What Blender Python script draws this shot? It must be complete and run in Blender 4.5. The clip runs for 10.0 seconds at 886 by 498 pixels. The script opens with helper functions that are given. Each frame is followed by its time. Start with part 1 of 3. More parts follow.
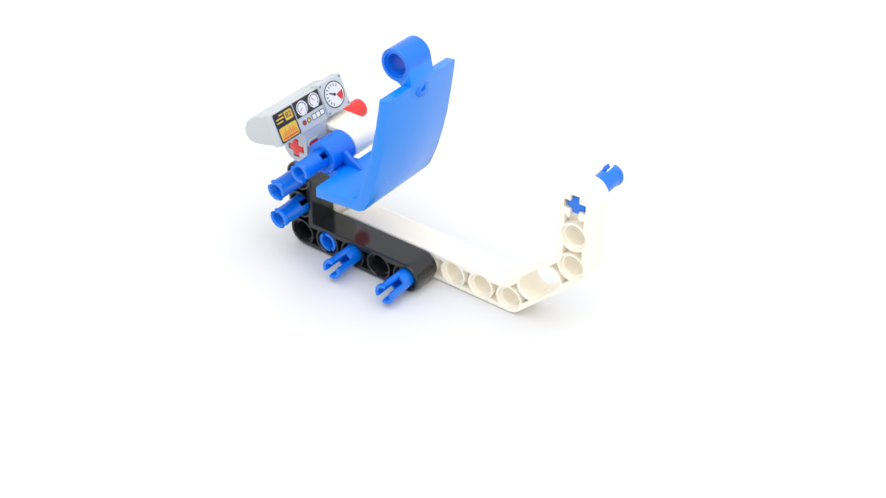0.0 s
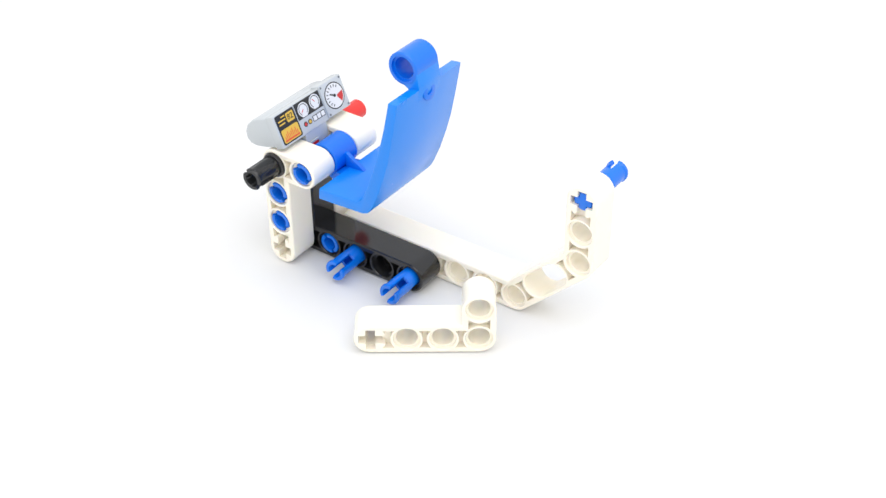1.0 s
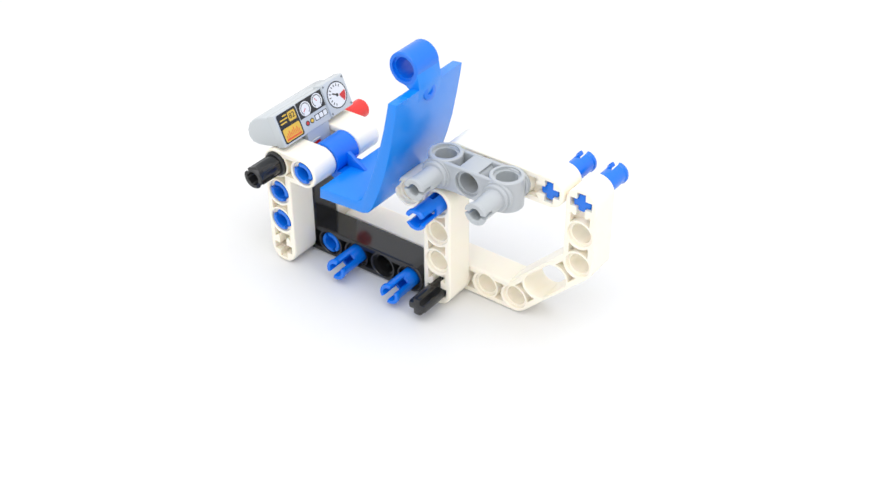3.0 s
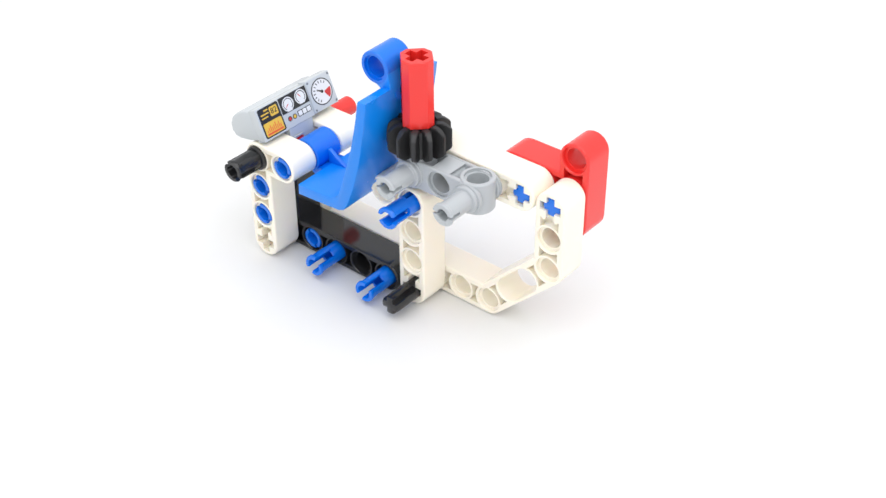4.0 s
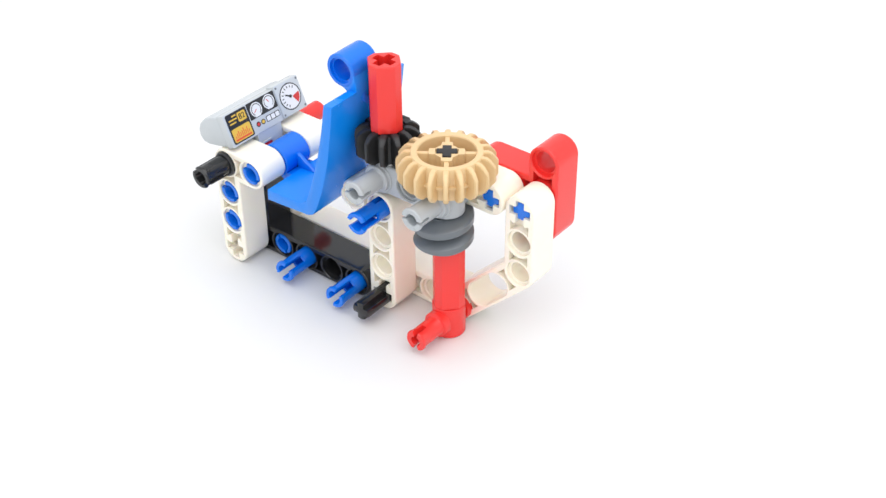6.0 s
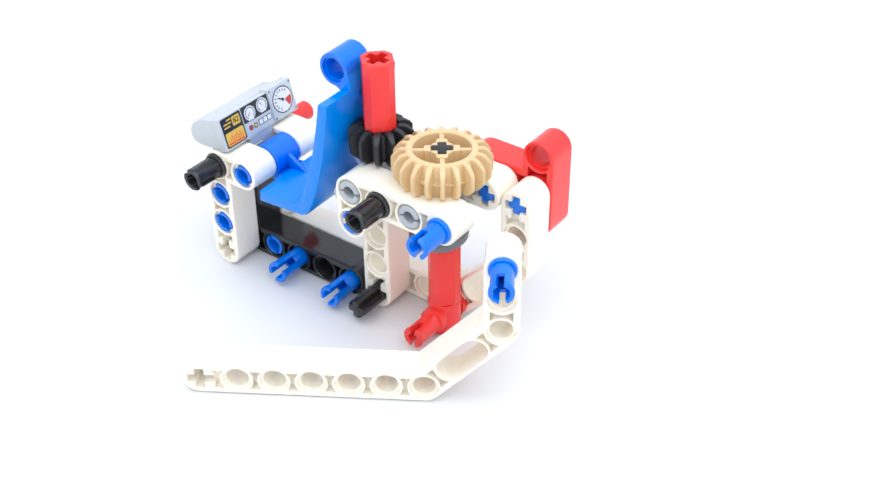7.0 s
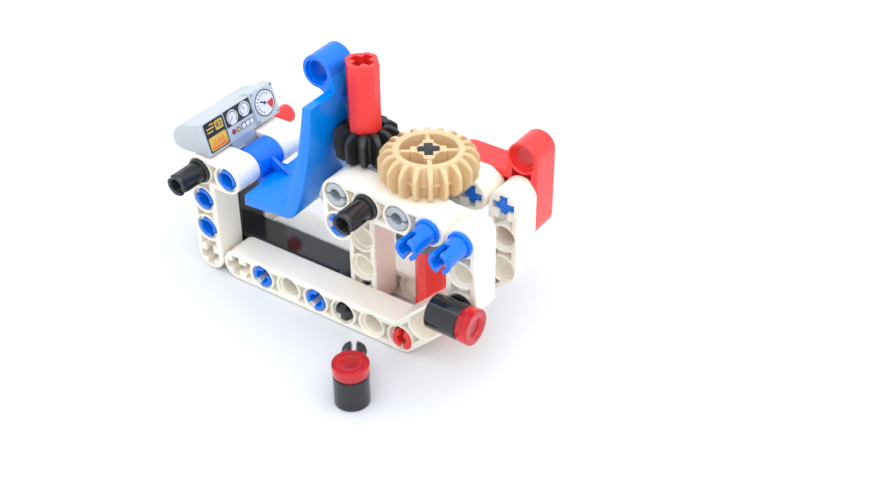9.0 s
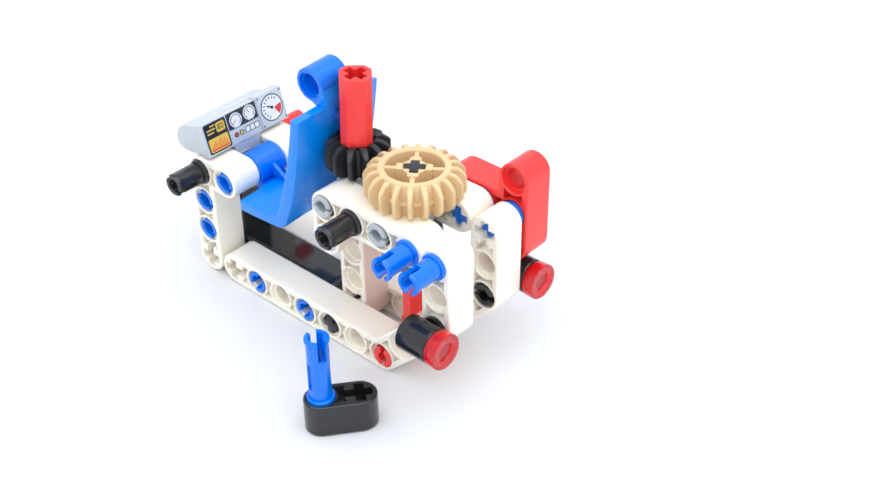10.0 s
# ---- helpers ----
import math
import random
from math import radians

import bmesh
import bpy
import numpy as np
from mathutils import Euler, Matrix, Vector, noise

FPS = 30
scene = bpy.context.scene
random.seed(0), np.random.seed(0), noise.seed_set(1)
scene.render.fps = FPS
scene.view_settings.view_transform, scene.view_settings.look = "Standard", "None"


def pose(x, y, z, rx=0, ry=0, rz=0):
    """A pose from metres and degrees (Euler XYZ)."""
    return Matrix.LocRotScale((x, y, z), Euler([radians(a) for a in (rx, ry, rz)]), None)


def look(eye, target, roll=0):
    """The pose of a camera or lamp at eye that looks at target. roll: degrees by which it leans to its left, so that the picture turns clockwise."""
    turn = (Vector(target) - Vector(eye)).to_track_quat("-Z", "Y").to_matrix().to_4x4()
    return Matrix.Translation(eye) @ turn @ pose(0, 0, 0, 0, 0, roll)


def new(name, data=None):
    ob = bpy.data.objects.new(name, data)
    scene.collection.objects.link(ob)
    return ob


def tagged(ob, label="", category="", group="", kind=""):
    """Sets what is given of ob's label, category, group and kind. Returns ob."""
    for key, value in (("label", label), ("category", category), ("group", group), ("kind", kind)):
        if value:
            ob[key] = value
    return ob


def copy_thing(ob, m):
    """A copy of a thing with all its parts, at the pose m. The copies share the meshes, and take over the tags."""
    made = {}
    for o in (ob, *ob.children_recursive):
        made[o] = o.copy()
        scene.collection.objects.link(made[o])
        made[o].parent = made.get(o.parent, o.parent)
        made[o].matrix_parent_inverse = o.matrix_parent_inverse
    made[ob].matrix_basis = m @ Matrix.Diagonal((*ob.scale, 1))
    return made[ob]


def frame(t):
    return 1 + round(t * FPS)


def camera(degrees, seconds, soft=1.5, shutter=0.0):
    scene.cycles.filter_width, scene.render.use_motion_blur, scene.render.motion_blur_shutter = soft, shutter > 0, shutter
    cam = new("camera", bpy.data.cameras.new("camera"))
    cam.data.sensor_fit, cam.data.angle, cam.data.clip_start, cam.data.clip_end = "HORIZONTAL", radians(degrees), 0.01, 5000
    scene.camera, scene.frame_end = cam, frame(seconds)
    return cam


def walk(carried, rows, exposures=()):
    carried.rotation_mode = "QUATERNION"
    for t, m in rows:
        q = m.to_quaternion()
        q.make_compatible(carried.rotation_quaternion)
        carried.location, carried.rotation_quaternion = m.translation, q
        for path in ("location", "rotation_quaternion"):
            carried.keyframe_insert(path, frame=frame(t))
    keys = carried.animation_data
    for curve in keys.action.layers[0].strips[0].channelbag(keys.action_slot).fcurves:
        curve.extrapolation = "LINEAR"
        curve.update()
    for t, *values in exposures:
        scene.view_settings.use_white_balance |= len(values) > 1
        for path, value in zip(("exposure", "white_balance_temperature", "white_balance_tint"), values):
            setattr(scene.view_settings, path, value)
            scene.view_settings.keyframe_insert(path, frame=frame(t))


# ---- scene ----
# ---------------------------------------------------------------- camera
M = 0.008                      # one module of the building system: 8 mm
cam = camera(36.07, 10.0, soft=1.45)
STAND = pose(0, 0, 0.1962, 54.10, 0, 0) @ pose(0, 0, 0, 0, 0, -0.40)
walk(cam, [(0.0, STAND), (10.0, STAND)], exposures=[(0.0, -0.16, 6460, 10), (5.9, -0.16, 6460, 10), (6.4, -0.08, 6030, 9.5), (10.0, -0.08, 6110, 10)])

# ---------------------------------------------------------------- light: a white light tent with one soft box above
world = bpy.data.worlds.new("light_tent")
scene.world = world
world.use_nodes = True
wn = world.node_tree.nodes
wn["Background"].inputs["Color"].default_value = (0.975, 0.985, 1.0, 1)
wn["Background"].inputs["Strength"].default_value = 1.14


def area(name, eye, target, size, watts, colour):
    lamp = bpy.data.lights.new(name, "AREA")
    lamp.shape, lamp.size, lamp.size_y = "RECTANGLE", size[0], size[1]
    lamp.energy, lamp.color = watts, colour
    ob = new(name, lamp)
    ob.matrix_world = look(eye, target)
    return ob


area("soft_box", (0.06, 0.04, 0.82), (0.0, 0.28, 0.0), (1.1, 0.9), 5.4, (1.0, 0.995, 0.985))

# ---------------------------------------------------------------- materials


def plastic(name, colour, rough=0.22, coat=0.0, scale=900.0, speck=0.04, metal=0.0):
    mat = bpy.data.materials.new(name)
    mat.use_nodes = True
    n, l = mat.node_tree.nodes, mat.node_tree.links
    b = n["Principled BSDF"]
    b.inputs["Metallic"].default_value = metal
    b.inputs["Coat Weight"].default_value = coat
    b.inputs["IOR"].default_value = 1.53
    geo = n.new("ShaderNodeTexCoord")
    fine = n.new("ShaderNodeTexNoise")
    fine.inputs["Scale"].default_value, fine.inputs["Detail"].default_value = scale, 4
    wide = n.new("ShaderNodeTexNoise")
    wide.inputs["Scale"].default_value, wide.inputs["Detail"].default_value = 120, 3
    for x in (fine, wide):
        l.new(geo.outputs["Object"], x.inputs["Vector"])
    ramp = n.new("ShaderNodeMapRange")
    ramp.inputs["To Min"].default_value, ramp.inputs["To Max"].default_value = rough * 0.9, rough * 1.12
    l.new(wide.outputs["Fac"], ramp.inputs["Value"])
    l.new(ramp.outputs["Result"], b.inputs["Roughness"])
    mix = n.new("ShaderNodeMix")
    mix.data_type, mix.blend_type = "RGBA", "MULTIPLY"
    mix.inputs["Factor"].default_value = speck
    mix.inputs[6].default_value = (*colour, 1)
    l.new(wide.outputs["Color"], mix.inputs[7])
    l.new(mix.outputs[2], b.inputs["Base Color"])
    bump = n.new("ShaderNodeBump")
    bump.inputs["Strength"].default_value, bump.inputs["Distance"].default_value = 0.04, 0.00002
    l.new(fine.outputs["Fac"], bump.inputs["Height"])
    l.new(bump.outputs["Normal"], b.inputs["Normal"])
    return mat


def clear_plastic(name, colour):
    mat = plastic(name, colour, rough=0.10, speck=0.0)
    b = mat.node_tree.nodes["Principled BSDF"]
    b.inputs["Transmission Weight"].default_value = 0.75
    return mat


def paper(name):
    mat = plastic(name, (0.78, 0.78, 0.778), rough=0.5, scale=1500, speck=0.015)
    return mat


WHITE = plastic("white_plastic", (0.995, 0.93, 0.80), 0.25)
wb = WHITE.node_tree.nodes["Principled BSDF"]
wb.inputs["Subsurface Weight"].default_value = 0.10
wb.inputs["Subsurface Radius"].default_value = (1.0, 0.62, 0.32)
wb.inputs["Subsurface Scale"].default_value = 0.0006
BLACK = plastic("black_plastic", (0.016, 0.016, 0.017), 0.10)
PIN_BLACK = plastic("satin_black_plastic", (0.017, 0.017, 0.018), 0.15)
RUBBERY = plastic("matt_black_plastic", (0.018, 0.018, 0.019), 0.48)
BLUE = plastic("blue_plastic", (0.002, 0.172, 0.78), 0.22)
SEAT_BLUE = plastic("azure_blue_plastic", (0.003, 0.232, 0.83), 0.26)
RED = plastic("red_plastic", (0.86, 0.036, 0.030), 0.25)
GREY = plastic("light_grey_plastic", (0.47, 0.495, 0.515), 0.28)
PANEL_GREY = plastic("pale_grey_plastic", (0.55, 0.58, 0.60), 0.22)
DARK_GREY = plastic("dark_grey_plastic", (0.15, 0.167, 0.185), 0.32)
TAN = plastic("tan_plastic", (0.76, 0.55, 0.29), 0.38)
LENS = clear_plastic("clear_red_plastic", (1.0, 0.018, 0.024))
INK_BLACK = plastic("black_print", (0.012, 0.012, 0.014), 0.30)
INK_WHITE = plastic("white_print", (0.80, 0.80, 0.80), 0.30)
INK_YELLOW = plastic("yellow_print", (0.78, 0.49, 0.06), 0.30)
INK_ORANGE = plastic("orange_print", (0.75, 0.11, 0.03), 0.30)
INK_RED = plastic("red_print", (0.62, 0.03, 0.03), 0.30)
PAPER = paper("white_card")

# ---------------------------------------------------------------- mesh helpers (all shapes in modules)


def part(name, bm, material, parent=None, label="", m=None, sharp=32):
    """Link a bmesh, given in modules, as one mesh object under a thing or a part."""
    bmesh.ops.remove_doubles(bm, verts=bm.verts, dist=1e-4)
    bmesh.ops.recalc_face_normals(bm, faces=bm.faces)
    for v in bm.verts:
        v.co *= M
    me = bpy.data.meshes.new(name)
    bm.to_mesh(me)
    bm.free()
    for f in me.polygons:
        f.use_smooth = True
    me.set_sharp_from_angle(angle=radians(sharp))
    me.materials.append(material)
    ob = new(name, me)
    if parent:
        ob.parent = parent
    if m is not None:
        ob.matrix_basis = mods(m)
    if label:
        ob["label"] = label
    return ob


def again(ob, name, parent, m):
    """Another piece on the same mesh."""
    o = new(name, ob.data)
    o.parent, o.matrix_basis = parent, mods(m)
    return o


def mods(m):
    """A pose given in modules, in metres."""
    m = m.copy()
    m.translation = m.translation * M
    return m


def at(x, y, z, rx=0, ry=0, rz=0):
    return pose(x, y, z, rx, ry, rz)


def ring(bm, pts):
    return [bm.verts.new(p) for p in pts]


def bridge(bm, a, b):
    n = len(a)
    for i in range(n):
        bm.faces.new((a[i], a[(i + 1) % n], b[(i + 1) % n], b[i]))


def fill(bm, loops):
    edges = []
    for lp in loops:
        for i in range(len(lp)):
            e = bm.edges.get((lp[i], lp[(i + 1) % len(lp)])) or bm.edges.new((lp[i], lp[(i + 1) % len(lp)]))
            edges.append(e)
    bmesh.ops.triangle_fill(bm, edges=edges, use_beauty=True)


def arc(cx, cz, r, a0, a1, n):
    return [(cx + r * math.cos(radians(a0 + (a1 - a0) * i / n)), cz + r * math.sin(radians(a0 + (a1 - a0) * i / n))) for i in range(n + 1)]


def circle(cx, cz, r, n=28):
    return arc(cx, cz, r, 0, 360, n)[:-1]


def stadium(ax, az, bx, bz, r, n=14):
    a = math.degrees(math.atan2(bz - az, bx - ax))
    return arc(bx, bz, r, a - 90, a + 90, n) + arc(ax, az, r, a + 90, a + 270, n)


def cross(cx, cz, half=0.305, w=0.115):
    p = [(half, -w), (half, w), (w, w), (w, half), (-w, half), (-w, w), (-half, w), (-half, -w), (-w, -w), (-w, -half), (w, -half), (w, -w)]
    return [(cx + x, cz + z) for x, z in p]


def path_outline(path, r):
    """The outline at distance r round a bent line: round ends, round outer bends, sharp inner bends."""
    def side(pts):
        out = []
        for i, (x, z) in enumerate(pts):
            if i == 0:
                a = math.degrees(math.atan2(pts[1][1] - z, pts[1][0] - x))
                out += arc(x, z, r, a + 180, a + 270, 8)
            elif i < len(pts) - 1:
                a = math.degrees(math.atan2(z - pts[i - 1][1], x - pts[i - 1][0]))
                b = math.degrees(math.atan2(pts[i + 1][1] - z, pts[i + 1][0] - x))
                turn = (b - a + 180) % 360 - 180
                if turn > 0:
                    out += arc(x, z, r, a - 90, a - 90 + turn, 8)
                else:
                    k = r / math.cos(radians(turn / 2))
                    m = radians(a + turn / 2 - 90)
                    out.append((x + k * math.cos(m), z + k * math.sin(m)))
            else:
                a = math.degrees(math.atan2(z - pts[i - 1][1], x - pts[i - 1][0]))
                out += arc(x, z, r, a - 90, a - 1, 8)
        return out
    return side(path) + side(path[::-1])


def tee_outline(r):
    return (arc(0, 1, r, 0, 180, 16) + [(-r, r)] + arc(-2, 0, r, 90, 270, 16) + [(-r, -r)] + arc(0, -1, r, 180, 360, 16))


def pocket(ax, az, bx, bz):
    """The waisted recess between two neighbouring holes."""
    dx, dz = bx - ax, bz - az
    mx, mz = (ax + bx) / 2, (az + bz) / 2
    near, far = [], []
    for k in range(7):
        s = -0.30 + 0.10 * k
        d = 0.5 - math.sqrt(0.445 ** 2 - s * s) 
        near.append((mx - dz * s + dx * d, mz + dx * s + dz * d))
        far.append((mx - dz * s - dx * d, mz + dx * s - dz * d))
    return near + far[::-1]


def cross_recess(h, other):
    """The outline of a cross hole whose one arm runs into the waisted recess towards the next hole."""
    dx, dz = other[0] - h[0], other[1] - h[1]
    k, w = 0.335, 0.135

    def p(u, v):
        return (h[0] + dx * u - dz * v, h[1] + dz * u + dx * v)

    def edge(v):
        return 0.5 - math.sqrt(0.445 ** 2 - v * v)
    pts = [p(0.5 - edge(v), v) for v in (0.17, 0.23, 0.30)] + [p(0.5 + edge(v), v) for v in (0.30, 0.2, 0.1, 0.0, -0.1, -0.2, -0.30)]
    pts += [p(0.5 - edge(v), v) for v in (-0.30, -0.23, -0.17)]
    return [p(w, w), p(0.36, w)] + pts + [p(0.36, -w), p(w, -w), p(w, -k), p(-w, -k), p(-w, -w), p(-k, -w), p(-k, w), p(-w, w), p(-w, k), p(w, k)]


def beam_mesh(outline, holes, crosses=(), pockets=(), slots=(), thick=0.97, half=0.47):
    """A studless beam in the x-z plane, its thickness along y about 0."""
    bm = bmesh.new()
    t, c = thick / 2, 0.045
    faces = {}
    shell = []
    for s in (-1, 1):
        faces[s] = ring(bm, [(x, s * t, z) for x, z in outline(half - c)])
        mid = ring(bm, [(x, s * (t - c * 0.35), z) for x, z in outline(half - c * 0.32)])
        edge = ring(bm, [(x, s * (t - c), z) for x, z in outline(half)])
        bridge(bm, faces[s], mid)
        bridge(bm, mid, edge)
        shell.append(edge)
    bridge(bm, shell[0], shell[1])
    loops = {-1: [faces[-1]], 1: [faces[1]]}
    round_holes = [lambda r, h=h: circle(h[0], h[1], r) for h in holes] + [lambda r, h=h: stadium(*h, r) for h in slots]
    for fn in round_holes:
        inner = []
        for s in (-1, 1):
            a = ring(bm, [(x, s * t, z) for x, z in fn(0.395)])
            b = ring(bm, [(x, s * (t - 0.03), z) for x, z in fn(0.378)])
            bridge(bm, a, b)
            loops[s].append(a)
            inner.append(b)
        bridge(bm, inner[0], inner[1])
    for h in crosses:
        near = [q for q in pockets if tuple(h) in (tuple(q[:2]), tuple(q[2:]))][0]
        other = near[2:] if tuple(near[:2]) == tuple(h) else near[:2]
        ends = []
        for s in (-1, 1):
            pts = cross_recess(h, other)
            a = ring(bm, [(x, s * t, z) for x, z in pts])
            b = ring(bm, [(x, s * (t - 0.24), z) for x, z in pts])
            c = ring(bm, [(x, s * (t - 0.24), z) for x, z in cross(*h, 0.325, 0.125)])
            bridge(bm, a, b)
            fill(bm, [b, c])
            loops[s].append(a)
            ends.append(c)
        bridge(bm, ends[0], ends[1])
    pockets = [q for q in pockets if tuple(q[:2]) not in crosses and tuple(q[2:]) not in crosses]
    for h in pockets:
        for s in (-1, 1):
            pts = pocket(*h)
            a = ring(bm, [(x, s * t, z) for x, z in pts])
            b = ring(bm, [(x, s * (t - 0.24), z) for x, z in pts])
            bridge(bm, a, b)
            loops[s].append(a)
            fill(bm, [b])
    for s in (-1, 1):
        fill(bm, loops[s])
    return bm


def bracket(name, mat, label, group, outline, holes, crosses=(), pockets=(), slots=()):
    """A perforated bracket: its body, and a bushing in every round hole."""
    o = thing(name, label, "toy bracket", group)
    part("body", beam_mesh(outline, holes, crosses, pockets, slots), mat, o, sharp=16)
    first = None
    for x, z in holes:
        if first is None:
            first = part("bushing", lathe([(0.305, -0.36), (0.381, -0.36), (0.381, 0.36), (0.305, 0.36)], n=28), mat, o, m=at(x, 0, z))
        else:
            again(first, "bushing", o, at(x, 0, z))
    return o


def revolve(bm, prof, a0=0.0, a1=360.0, n=24, axis="y"):
    """Turn a closed outline of (radius, height) about an axis, all round or from a0 to a1 degrees."""
    whole = a1 - a0 >= 360
    cols = []
    for i in range(n if whole else n + 1):
        a = radians(a0 + (a1 - a0) * i / n)
        c, s = math.cos(a), math.sin(a)
        if axis == "y":
            cols.append([bm.verts.new((r * c, h, r * s)) for r, h in prof])
        else:
            cols.append([bm.verts.new((r * c, r * s, h)) for r, h in prof])
    k = len(prof)
    for i in range(len(cols) - (0 if whole else 1)):
        a, b = cols[i], cols[(i + 1) % len(cols)]
        for j in range(k):
            bm.faces.new((a[j], a[(j + 1) % k], b[(j + 1) % k], b[j]))
    if not whole:
        bm.faces.new(cols[0])
        bm.faces.new(cols[-1][::-1])


def lathe(prof, a0=0.0, a1=360.0, n=24, axis="y"):
    bm = bmesh.new()
    revolve(bm, prof, a0, a1, n, axis)
    return bm


def box(bm, x0, x1, y0, y1, z0, z1, m=None):
    vs = [Vector((x, y, z)) for x in (x0, x1) for y in (y0, y1) for z in (z0, z1)]
    v = [bm.verts.new(m @ p if m else p) for p in vs]
    for f in ((0, 1, 3, 2), (4, 6, 7, 5), (0, 4, 5, 1), (2, 3, 7, 6), (0, 2, 6, 4), (1, 5, 7, 3)):
        bm.faces.new([v[i] for i in f])


def rounded_box(x0, x1, y0, y1, z0, z1, b=0.03, seg=2):
    bm = bmesh.new()
    box(bm, x0, x1, y0, y1, z0, z1)
    bmesh.ops.bevel(bm, geom=bm.edges[:], offset=b, segments=seg, affect="EDGES", profile=0.5)
    return bm


def prism(pts, y0, y1, bevel=0.0):
    """An outline in x-z drawn out along y."""
    bm = bmesh.new()
    a = ring(bm, [(x, y0, z) for x, z in pts])
    b = ring(bm, [(x, y1, z) for x, z in pts])
    bridge(bm, a, b)
    bm.faces.new(a[::-1])
    bm.faces.new(b)
    if bevel:
        bmesh.ops.recalc_face_normals(bm, faces=bm.faces)
        ends = [e for e in bm.edges if abs(e.verts[0].co.y - e.verts[1].co.y) < 1e-6]
        bmesh.ops.bevel(bm, geom=ends, offset=bevel, segments=2, affect="EDGES", profile=0.5)
    return bm


# ---------------------------------------------------------------- the place: a white card sheet
def card_sheet():
    bm = bmesh.new()
    bmesh.ops.create_grid(bm, x_segments=24, y_segments=24, size=88)
    bm.verts.ensure_lookup_table()
    for v in bm.verts:
        v.co.y += 38
    g = bmesh.ops.extrude_face_region(bm, geom=bm.faces[:])
    for v in g["geom"]:
        if isinstance(v, bmesh.types.BMVert):
            v.co.z -= 0.3
    return tagged(part("tabletop", bm, PAPER), "seamless white card covering the whole table", "tabletop", kind="structure")


card_sheet()

# ---------------------------------------------------------------- kinds of pieces
ITEMS = []       # (thing, pose on the model in modules, stages)
MADE = {}


def thing(name, label, category, group=""):
    return tagged(new(name), label, category, group)


def single(name, bm, mat, label, category, group=""):
    return tagged(part(name, bm, mat), label, category, group)


def once(key, build):
    """Build a kind of piece once, and copy it from then on."""
    if key not in MADE:
        MADE[key] = build()
        return MADE[key]
    return copy_thing(MADE[key], Matrix())


def bent_beam():
    d = 2 / 2.8284
    holes = [(x, 0) for x in range(2, 8)] + [(9, 2), (9, 3)]
    row = [(x, 0) for x in range(1, 8)]
    pk = [(*row[i], *row[i + 1]) for i in range(6)] + [(9, 2, 9, 3), (9, 3, 9, 4), (7, 0, 7 + d, d), (9 - d, 2 - d, 9, 2)]
    return bracket("bent_bracket", WHITE, "white plastic bar bent twice with a row of round holes", "bent brackets",
                   lambda r: path_outline([(1, 0), (7, 0), (9, 2), (9, 4)], r), holes, [(1, 0), (9, 4)], pk, [(7 + d, d, 9 - d, 2 - d)])


def angle_beam():
    holes = [(0, -2), (0, -1), (0, 0), (1, 0)]
    pk = [(0, -3, 0, -2), (0, -2, 0, -1), (0, -1, 0, 0), (0, 0, 1, 0)]
    return bracket("angle_bracket", WHITE, "white plastic L-shaped bar with five holes", "white angle brackets",
                   lambda r: path_outline([(0, -3), (0, 0), (1, 0)], r), holes, [(0, -3)], pk)


def black_angle_beam():
    row = [(x, 0) for x in range(5)]
    col = [(0, z) for z in range(3)]
    pk = [(*row[i], *row[i + 1]) for i in range(4)] + [(*col[i], *col[i + 1]) for i in range(2)]
    return bracket("long_angle_bracket", BLACK, "glossy black plastic L-shaped bar with seven holes", "",
                   lambda r: path_outline([(4, 0), (0, 0), (0, 2)], r), row + col[1:], (), pk)


def tee_beam():
    holes = [(0, 1), (0, -1), (-1, 0), (-2, 0), (0, 0)]
    pk = [(0, 1, 0, 0), (0, 0, 0, -1), (0, 0, -1, 0), (-1, 0, -2, 0)]
    return bracket("tee_bracket", RED, "bright red plastic T-shaped bar with five holes", "", tee_outline, holes, (), pk)


def short_beam():
    return bracket("short_link", PIN_BLACK, "short black two-hole link lying on the white card", "",
                   lambda r: path_outline([(0, 0), (1, 0)], r), [(0, 0)], [(1, 0)], [(0, 0, 1, 0)])


def prongs(parent, mat, y0, y1, lip=True, turn=0.0, n=10, gap=20):
    """Two half shells with a slot between them: the springy end of a pin, from y0 to y1."""
    s = 1 if y1 > y0 else -1
    r, b = 0.298, 0.205
    prof = [(b, y0), (r, y0), (r, y1 - s * 0.14)]
    prof += [(0.330, y1 - s * 0.10), (0.330, y1 - s * 0.03), (0.312, y1)] if lip else [(r, y1)]
    prof += [(b + 0.015, y1), (b, y1 - s * 0.03)]
    for k in range(2):
        part("prong", lathe(prof, turn + 180 * k + gap, turn + 180 * (k + 1) - gap, n), mat, parent)


def tube_prof(y0, y1, r=0.298, b=0.205):
    return [(b, y0), (r, y0), (r, y1), (b, y1)]


def collar_prof(y, r=0.372, h=0.085):
    return [(0.2, y - h), (r - 0.03, y - h), (r, y - h + 0.03), (r, y + h - 0.03), (r - 0.03, y + h), (0.2, y + h)]


